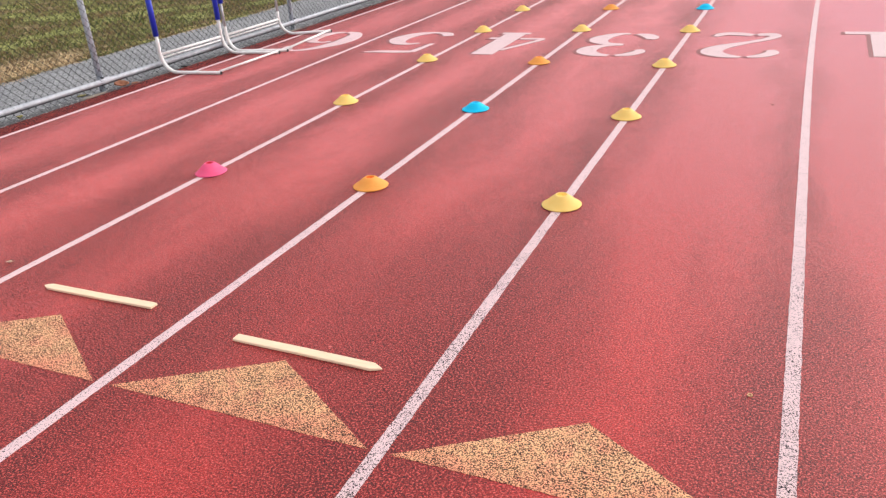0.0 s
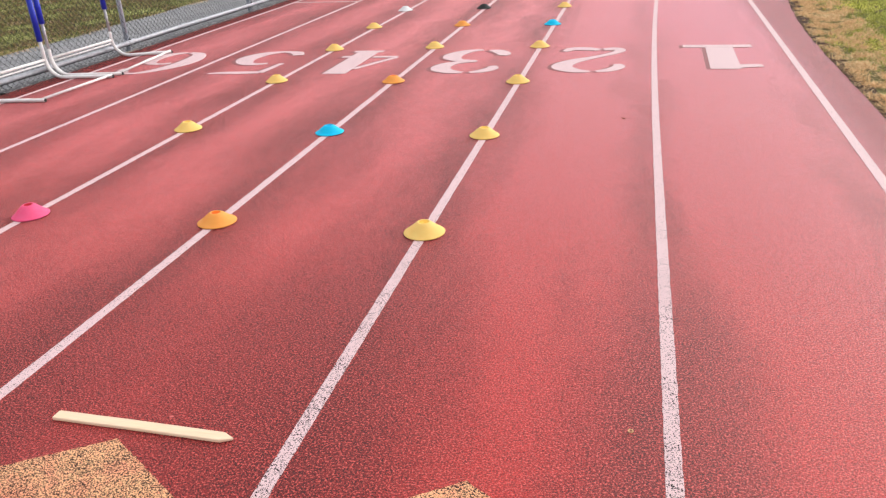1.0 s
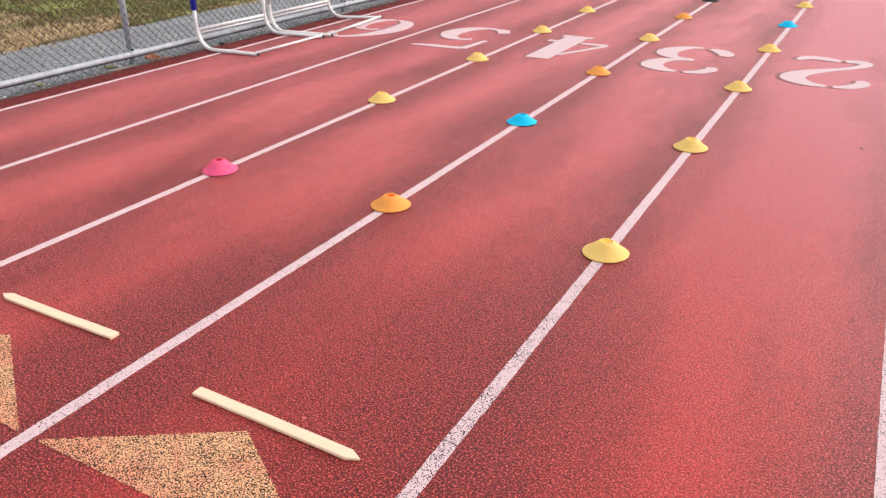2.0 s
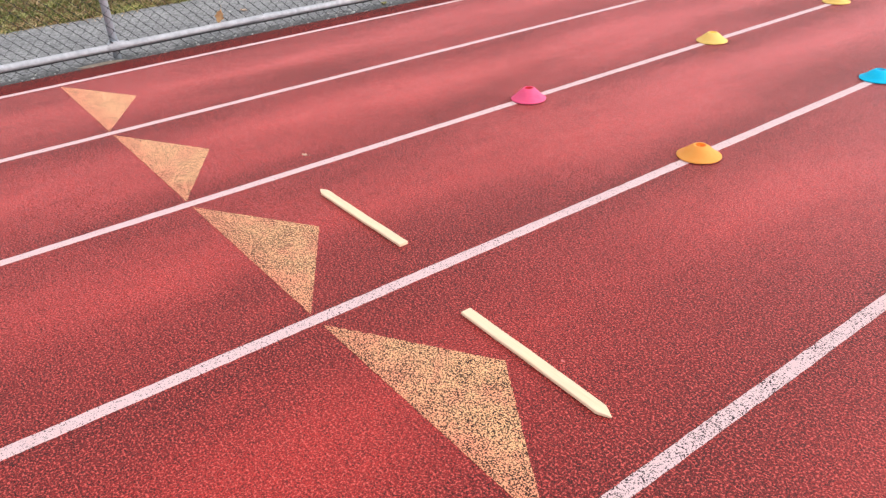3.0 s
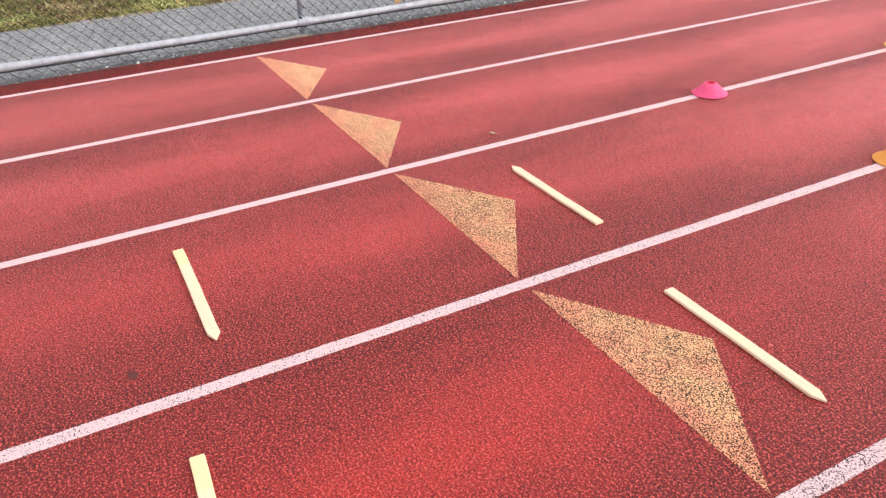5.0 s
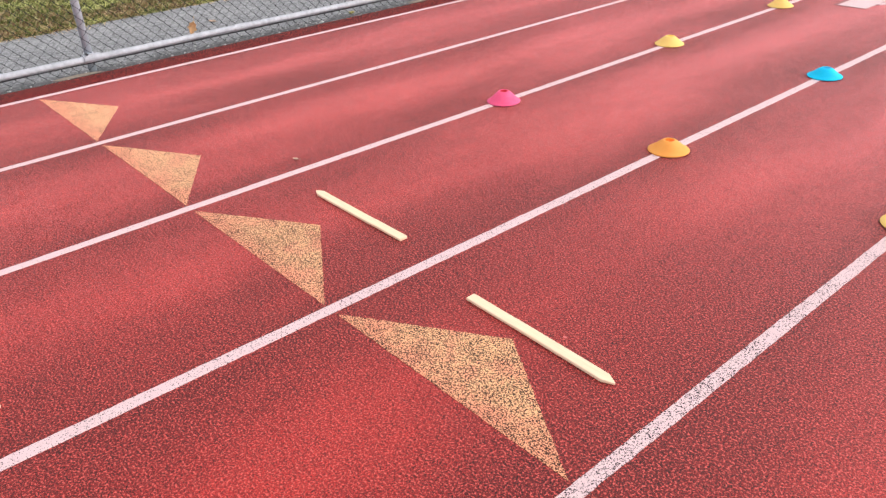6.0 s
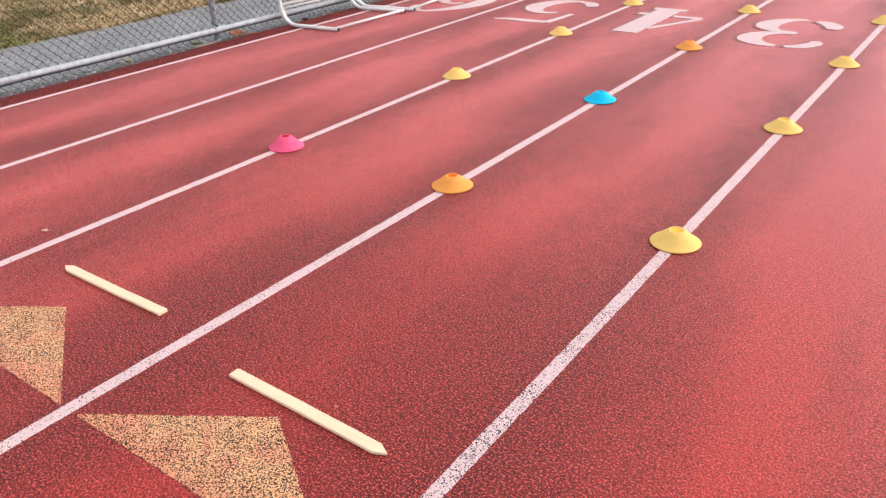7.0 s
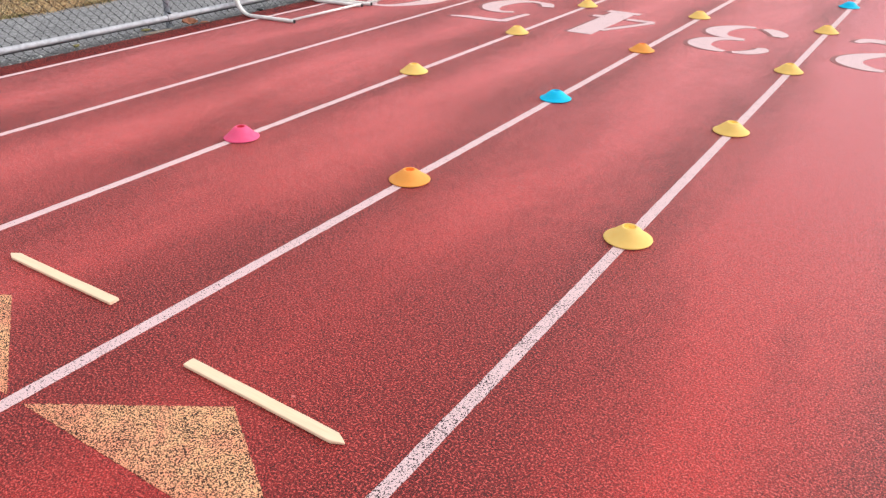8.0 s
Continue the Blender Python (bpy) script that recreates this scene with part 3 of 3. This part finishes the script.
def build_hurdle(y0, y1, t0, t1, xt0, xt1, blue, inner, label):
    xu = -4.515
    hurdle = tagged(thing("hurdle", xu, y0), label, "hurdle", "hurdles along the fence")
    inv = Matrix.Translation((-xu, -y0, 0))
    loc = lambda pts: [inv @ Vector(q) for q in pts]
    top = 0.80
    for y, yt, xt in ((y0, t0, xt0), (y1, t1, xt1)):
        pts = bend(y, xu, xt, top, yt)
        upto = blue + 0.01 if blue < 0.4 else 0.27
        leg = part("leg", tube(bmesh.new(), loc([(xu, y, upto), (xu, y, 0.24), *pts[3:]]), 0.0165, 12), M_TUBE, hurdle, smooth=True)
        if blue > 0.4:
            part("inner_tube", tube(bmesh.new(), loc([(xu, y, 0.26), (xu, y, blue + 0.01)]), 0.0145, 12), M_GREYTUBE, leg, "dull grey inner tube", smooth=True)
        part("sleeve", tube(bmesh.new(), loc([(xu, y, blue), (xu, y, top)]), 0.026, 14), M_SLEEVE, leg, "royal blue painted sleeve", smooth=True)
        part("end_cap", tube(bmesh.new(), loc([pts[-1], (xt + 0.005, yt, 0.0165)]), 0.0150, 12), M_CAP, leg, "black rubber end cap")
        part("inner_tube", tube(bmesh.new(), loc([(xu, y, top), (xu, y, 0.90)]), 0.015, 12), M_GREYTUBE, leg, smooth=True)
        # second tube that runs down from the tie round the bend
        q = [(a - 0.012, b + inner * 0.03, c - 0.004) for a, b, c in pts[3:]]
        q = [(xu - 0.012, y + inner * 0.03, 0.17), *q[1:-1], (xu + 0.34, y + (yt - y) * 0.55 + inner * 0.024, 0.018)]
        part("brace", tube(bmesh.new(), loc(q), 0.011, 8), M_TUBE, leg, smooth=True)
    ya, yb = (y0, y1)
    part("cross_tie", tube(bmesh.new(), loc([(xu, ya, 0.182), (xu, yb, 0.182)]), 0.0128, 10), M_TUBE, hurdle, smooth=True)
    part("cross_tie", tube(bmesh.new(), loc([(xu - 0.004, ya, 0.148), (xu - 0.004, yb, 0.148)]), 0.008, 8), M_TUBE, hurdle, smooth=True)
    part("toe_bar", tube(bmesh.new(), loc([(xt0 - 0.015, t0, 0.029), (xt1 - 0.015, t1, 0.029)]), 0.0115, 10), M_TUBE, hurdle, smooth=True)
    bm = bmesh.new()
    bmesh.ops.create_cube(bm, size=1, matrix=Matrix.LocRotScale((0.022, (y1 - y0) / 2, 0.885), None, (0.02, y1 - y0 + 0.1, 0.07)))
    bmesh.ops.bevel(bm, geom=bm.edges[:], offset=0.006, segments=2, affect="EDGES")
    part("crossbar", bm, M_WHITE, hurdle)
    return hurdle


build_hurdle(4.10, 5.00, 4.15, 5.06, -3.875, -3.86, 0.352, 1, "white tube hurdle with low blue sleeves standing at the fence")
build_hurdle(5.085, 6.03, 5.17, 6.24, -3.835, -3.96, 0.50, 1, "white and grey tube hurdle with high blue sleeves at the fence")

# ---- disc cones on the lane lines ----
def build_cone(name, material, label, radius, height, hole, brim):
    """A disc cone: thin brim, sloping shell and an added dish that fills its open hole. brim: how flat the rim is."""
    cone = tagged(thing(name, 0, 0), label, "disc cone", "training cones on the lane lines")
    r, h, t = radius, height, 0.0028
    rise = lambda a, z: (r * a, h * (z * (1 - 0.35 * brim * max(0.0, a - 0.55) / 0.45)))
    outer = [(r, 0.0), (r + 0.001, 0.003), (r - 0.002, 0.0055), rise(0.88, 0.19), rise(0.72, 0.42), rise(0.55, 0.67), (r * 0.40, h * (0.87 + 0.03 * brim)),
             (hole + 0.010, h * 0.97), (hole + 0.004, h), (hole, h - 0.0015)]
    inner = [(a - t * 0.7, z - t * 0.8 if z > 0.004 else z) for a, z in reversed(outer[1:-1])]
    part("shell", lathe(bmesh.new(), outer + inner + [(r - 0.004, 0.0), (r, 0.0)], 40, 0.006), material, cone, smooth=True)
    # added dish, coloured like the lit or shaded inside seen through the hole
    c = hole - 0.0004
    deep = 0.0045
    dish = [(c, h - 0.0015), (c * 0.86, h - 0.5 * deep), (c * 0.5, h - deep), (0.0012, h - deep - 0.0005), (0.0012, h - deep - 0.0018), (c * 0.86, h - 0.5 * deep - 0.0014), (c, h - 0.0015)]
    part("hole_fill", lathe(bmesh.new(), dish, 28), M_HOLES.get(label.split()[0], material), cone, smooth=True)
    return cone


CONES = (
    (M_YELLOW, "yellow plastic disc cone on a white lane line", 0.0960, 0.054, 0.0225, 0.1,
     [(0.002, 1.905), (-0.002, 3.45), (-0.005, 4.96), (-0.006, 6.48), (-0.012, 9.26), (-1.078, 6.47), (-2.132, 3.46), (-2.131, 4.94), (-2.134, 6.38), (-2.150, 7.76)]),
    (M_ORANGE, "orange plastic disc cone on a white lane line", 0.0955, 0.051, 0.021, 0.3, [(-1.062, 1.905), (-1.064, 4.95), (-1.082, 7.84)]),
    (M_BLUE, "sky blue plastic disc cone on a white lane line", 0.0955, 0.050, 0.021, 0.5, [(-1.062, 3.45), (-0.022, 7.84)]),
    (M_PINK, "pink plastic disc cone on a white lane line", 0.0930, 0.060, 0.021, 0.3, [(-2.124, 1.870)]),
    (M_WHITE, "white plastic disc cone on a white lane line", 0.098, 0.054, 0.026, 0.5, [(-2.155, 9.16)]),
    (M_BLACK, "black plastic disc cone on a white lane line", 0.098, 0.052, 0.026, 0.5, [(-1.084, 9.24)]),
)
for material, label, r, h, hole, brim, places in CONES:
    first = build_cone("disc_cone", material, label, r, h, hole, brim)
    for i, (x, y) in enumerate(places):
        m = pose(x, y, 0.004, 0, 0, rng.uniform(0, 360))
        if i == 0:
            first.matrix_world = m
        else:
            copy_thing(first, m)


# ---- wooden stakes ----
def build_stake(x0, y0, x1, y1, label, seed, material):
    """A pointed stake from its blunt end to its tip."""
    length = math.hypot(x1 - x0, y1 - y0)
    w, t, tip = 0.0195, 0.0115, 0.036
    rows = [(0.0, 0.92, 0.9), (0.004, 1.0, 1.0)] + [(length * k / 8, 1.0, 1.0) for k in range(1, 8)] + [(length - tip, 1.0, 1.0), (length - 0.003, 0.16, 0.62), (length, 0.08, 0.5)]
    v, f = [], []
    rr = np.random.default_rng(seed)
    for x, a, b in rows:
        bow = 0.0015 * math.sin(3.1 * x / length) + rr.normal(0, 0.0004)
        hw, c = w * a, 0.0022
        zt = t * (0.5 + 0.5 * b)
        zb = t * (0.5 - 0.5 * b)
        sec = [(-hw, zb + c), (-hw + c * a, zb), (hw - c * a, zb), (hw, zb + c), (hw, zt - c), (hw - c * a, zt), (-hw + c * a, zt), (-hw, zt - c)]
        v += [(x, y + bow, z) for y, z in sec]
    n = 8
    for i in range(len(rows) - 1):
        for k in range(n):
            f.append((i * n + k, i * n + (k + 1) % n, (i + 1) * n + (k + 1) % n, (i + 1) * n + k))
    f += [tuple(range(n - 1, -1, -1)), tuple(range((len(rows) - 1) * n, len(rows) * n))]
    ob = mesh_ob("wooden_stake", v, f, material)
    ob.matrix_world = pose(x0, y0, 0.0005, 0, 0, math.degrees(math.atan2(y1 - y0, x1 - x0)))
    return tagged(ob, label, "wooden stake", "wooden stakes")


build_stake(-0.792, 0.383, -0.180, 0.373, "pale pine stake with a cut point beside a gold triangle", 1, M_WOOD)
build_stake(-1.268, 0.474, -1.880, 0.470, "pale pine stake with a cut point beside a gold triangle", 2, M_WOOD)
build_stake(-1.895, -0.972, -1.277, -0.978, "pale pine stake with a yellowed blunt end across its lane", 3, M_WOOD_END)
build_stake(-0.812, -1.136, -0.214, -1.172, "pale pine stake with yellowish blunt end across its lane", 4, M_WOOD_END)


# ---- leaves, grit and marks ----
def build_leaf(x, y, z, size, curl, rz, material, label):
    v, f = [], []
    n, m = 12, 4
    for i in range(n + 1):
        s = i / n
        half = size * 0.36 * math.sin(math.pi * min(s * 1.04, 1)) ** 0.8 * (1 + 0.22 * math.sin(s * 19))
        for j in range(m + 1):
            u = (j / m - 0.5) * 2
            v.append(((s - 0.5) * size, u * half * (1 - 0.25 * curl), curl * size * (0.35 * u * u + 0.5 * (s - 0.5) ** 2) + 0.002 * math.sin(9 * s + 3 * u)))
            if i and j:
                a = i * (m + 1) + j
                f.append((a, a - 1, a - m - 2, a - m - 1))
    low = min(q[2] for q in v)
    v = [(a, b, c - low) for a, b, c in v]
    leaf = tagged(thing("fallen_leaf", x, y, z, rz), label, "leaf", "fallen leaves")
    blade = mesh_ob("leaf_blade", v, f, material, leaf, smooth=True)
    sol = blade.modifiers.new("thickness", "SOLIDIFY")
    sol.thickness = 0.0012
    part("stalk", tube(bmesh.new(), [(size * 0.46, 0, 0.002 + curl * size * 0.06), (size * 0.62, 0.004, 0.006), (size * 0.78, 0.010, 0.004)], 0.0011, 5), material, leaf)
    return leaf


leaf = build_leaf(-4.570, 3.61, 0.0, 0.13, 0.62, 25, M_LEAF_M, "curled dark brown leaf beside the fence post")
leaf.matrix_world = pose(-4.570, 3.61, 0.006, 30, 5, 60)
build_leaf(-4.515, 3.72, 0.001, 0.08, 0.25, 80, M_LEAF_M, "brown leaf with a long stalk under the fence rail")
build_leaf(-4.64, 2.59, -0.008, 0.075, 0.5, 120, M_LEAF_Y, "small yellow green leaf at the fence foot")
build_leaf(-4.68, 3.25, -0.008, 0.085, 0.35, 80, M_LEAF_Y, "small yellow green leaf at the fence foot")
build_leaf(-5.316, 1.66, -0.008, 0.075, 0.3, 15, M_LEAF_P, "pale dry leaf lying on the asphalt path")
leaf = build_leaf(-4.632, 1.195, 0.10, 0.095, 0.5, 60, M_LEAF_T, "tan leaf caught upright in the fence mesh above the rail")
leaf.matrix_world = pose(-4.606, 1.195, 0.150, 75, -70, 60)
build_leaf(-2.262, 0.597, 0.001, 0.030, 0.4, 20, M_LEAF_P, "tiny dry leaf scrap lying on the track")
build_leaf(0.86, 3.89, 0.003, 0.025, 0.4, 110, M_LEAF_B, "tiny dark leaf scrap lying on the track")
build_leaf(-4.93, 2.25, -0.008, 0.07, 0.5, 150, M_LEAF_T, "tan leaf lying on the asphalt path")
# a black rubber scrap, built with the leaf's shape
build_leaf(-4.535, 4.40, -0.008, 0.07, 0.6, 10, M_CAP, "small black rubber scrap under the hurdle")

ring = mesh_ob("rubber_ring", *(lambda b: ([q.co[:] for q in b.verts], [[c.index for c in g.verts] for g in b.faces]))(
    (lambda b: (b.verts.index_update(), b)[1])(tube(bmesh.new(), [(0.0065 * math.cos(a), 0.0065 * math.sin(a), 0.0022) for a in np.linspace(0, 6.0, 14)], 0.002, 6))), M_LEAF_T)
ring.location = (0.951, 0.609, 0.0015)
tagged(ring, "tiny pale ring lying on the red track", "ring")

out = [(0.022 * (1 + 0.35 * noise.noise((math.cos(a), math.sin(a), 2))) * math.cos(a), 0.015 * (1 + 0.4 * noise.noise((math.cos(a), math.sin(a), 5))) * math.sin(a)) for a in np.linspace(0, 2 * math.pi, 22)[:-1]]
scuff = slab("scuff", [(a * 0.32, b * 0.30) for a, b in out], 0.0014, 0.003, M_SCUFF)
scuff.location = (-0.427, 0.445, 0)
tagged(scuff, "small pale pink scuff on the red track", "scuff", kind="structure")
smudge = slab("smudge", out, 0.0016, 0.003, M_STAIN)
smudge.location = (-1.236, -1.23, 0)
tagged(smudge, "grey brown smudge on the red track", "stain", kind="structure")


def scatter_grit(count):
    v, f = [], []
    for i in range(count):
        near = rng.random() < 0.7
        x = rng.uniform(-4.72, -4.52) if near else rng.uniform(-5.9, -4.6)
        y, s = rng.uniform(-4, 14), rng.gamma(3, 0.0019)
        b = len(v)
        v += [(x + s * a * rng.uniform(0.6, 1.3), y + s * c * rng.uniform(0.6, 1.3), -0.011 + s * (d + 0.5) * 0.8) for a, c, d in ((1, 0, 0), (-1, 0, 0), (0, 1, 0), (0, -1, 0), (0, 0, 0.8), (0, 0, -0.8))]
        f += [(b, b + 2, b + 4), (b + 2, b + 1, b + 4), (b + 1, b + 3, b + 4), (b + 3, b, b + 4), (b + 2, b, b + 5), (b + 1, b + 2, b + 5), (b + 3, b + 1, b + 5), (b, b + 3, b + 5)]
    return tagged(mesh_ob("grit", v, f, M_PEBBLE), "pale loose grit along the fence foot", "grit", kind="stuff")


scatter_grit(1700)

for y in (0.31, 3.30, 6.36):
    out = [(0.030 * (1 + 0.5 * noise.noise((math.cos(a), math.sin(a), y))) * math.cos(a), 0.16 * (1 + 0.5 * noise.noise((math.cos(a), math.sin(a), y + 4))) * math.sin(a)) for a in np.linspace(0, 2 * math.pi, 26)[:-1]]
    dirt = slab("dirt", out, -0.006, 0.006, M_DIRT)
    dirt.location = (-4.585, y, 0)
    tagged(dirt, "tan dirt washed up at a fence post foot", "dirt", kind="structure")


# ---- grass ----
def blades_mesh(name, px, py, height, width, lean, material, label, base=-0.032):
    n = len(px)
    ang = rng.uniform(0, 2 * np.pi, n)
    dirx, diry = np.cos(ang), np.sin(ang)
    tilt = rng.uniform(0.35, 1.0, n) * lean
    turn = rng.uniform(0, 2 * np.pi, n)
    h = height * rng.uniform(0.5, 1.25, n)
    w = width * rng.uniform(0.6, 1.4, n)
    co = np.zeros((n, 5, 3))
    z = np.full(n, base)
    for i, s, k in ((0, -1, 0.0), (1, 1, 0.0), (2, -0.8, 0.55), (3, 0.8, 0.55), (4, 0, 1.0)):
        co[:, i, 0] = px + dirx * w * s * 0.5 + np.cos(turn) * tilt * h * k * k
        co[:, i, 1] = py + diry * w * s * 0.5 + np.sin(turn) * tilt * h * k * k
        co[:, i, 2] = z + h * k * np.sqrt(np.maximum(0.05, 1 - (tilt * k * 0.7) ** 2))
    idx = (np.arange(n) * 5)[:, None]
    quads = idx + np.array([0, 1, 3, 2])
    tris = idx + np.array([2, 3, 4])
    me = bpy.data.meshes.new(name)
    me.vertices.add(n * 5)
    me.vertices.foreach_set("co", co.ravel())
    me.loops.add(n * 7)
    me.loops.foreach_set("vertex_index", np.concatenate([quads.ravel(), tris.ravel()]).astype(np.int32))
    me.polygons.add(n * 2)
    me.polygons.foreach_set("loop_start", np.concatenate([np.arange(n) * 4, n * 4 + np.arange(n) * 3]).astype(np.int32))
    me.update(calc_edges=True)
    me.validate()
    me.materials.append(material)
    return tagged(new(name, me), label, "grass", kind="stuff")


def clumped(n, x0, x1, y0, y1, power):
    c = n // 9
    cx = x0 + (x1 - x0) * rng.random(c) ** power
    cy = rng.uniform(y0, y1, c)
    px = np.repeat(cx, 9) + rng.normal(0, 0.022, c * 9)
    py = np.repeat(cy, 9) + rng.normal(0, 0.022, c * 9)
    return px, py


px, py = clumped(230000, -6.08, -12.5, -3.0, 17.0, 1.7)
keep = px < -6.04 - 0.010 * np.maximum(0, py) + 0.05 * np.sin(py * 2.3) * np.sin(py * 0.7)
blades_mesh("verge_grass", px[keep], py[keep], 0.070, 0.0135, 2.1, M_BLADE_L, "short olive green and straw coloured grass behind the fence")
px, py = clumped(60000, -5.86, -6.32, -3.0, 17.0, 1.0)
keep = px < -6.05 - 0.010 * np.maximum(0, py) + 0.09 * np.sin(py * 3.1) * np.sin(py * 1.3) + rng.normal(0, 0.06, len(px))
blades_mesh("verge_straw", px[keep], py[keep], 0.055, 0.0060, 2.2, M_STRAW, "dry straw litter along the path edge")

er = np.vectorize(edge_right)
px, py = clumped(180000, 0.03, 4.5, -3.8, 15.0, 1.6)
far = px > 0.50 + 0.2 * np.sin(py * 1.7) + rng.normal(0, 0.14, len(px))
ex = er(py)
blades_mesh("infield_grass", (px + ex)[far], py[far], 0.052, 0.008, 2.0, M_BLADE_R, "short bright green infield grass")
px, py = clumped(102000, 0.060, 0.64, -3.8, 13.0, 1.0)
# tufts lie in drifts with dark gaps between them
gap = np.array([noise.noise((a * 7, b * 4.5, 2)) + 0.5 * noise.noise((a * 19, b * 13, 5)) for a, b in zip(px, py)])
px, py = px[gap > 0.0], py[gap > 0.0]
blades_mesh("infield_straw", px + er(py), py, 0.060, 0.0065, 2.3, M_STRAW, "dry straw coloured litter along the track edge")
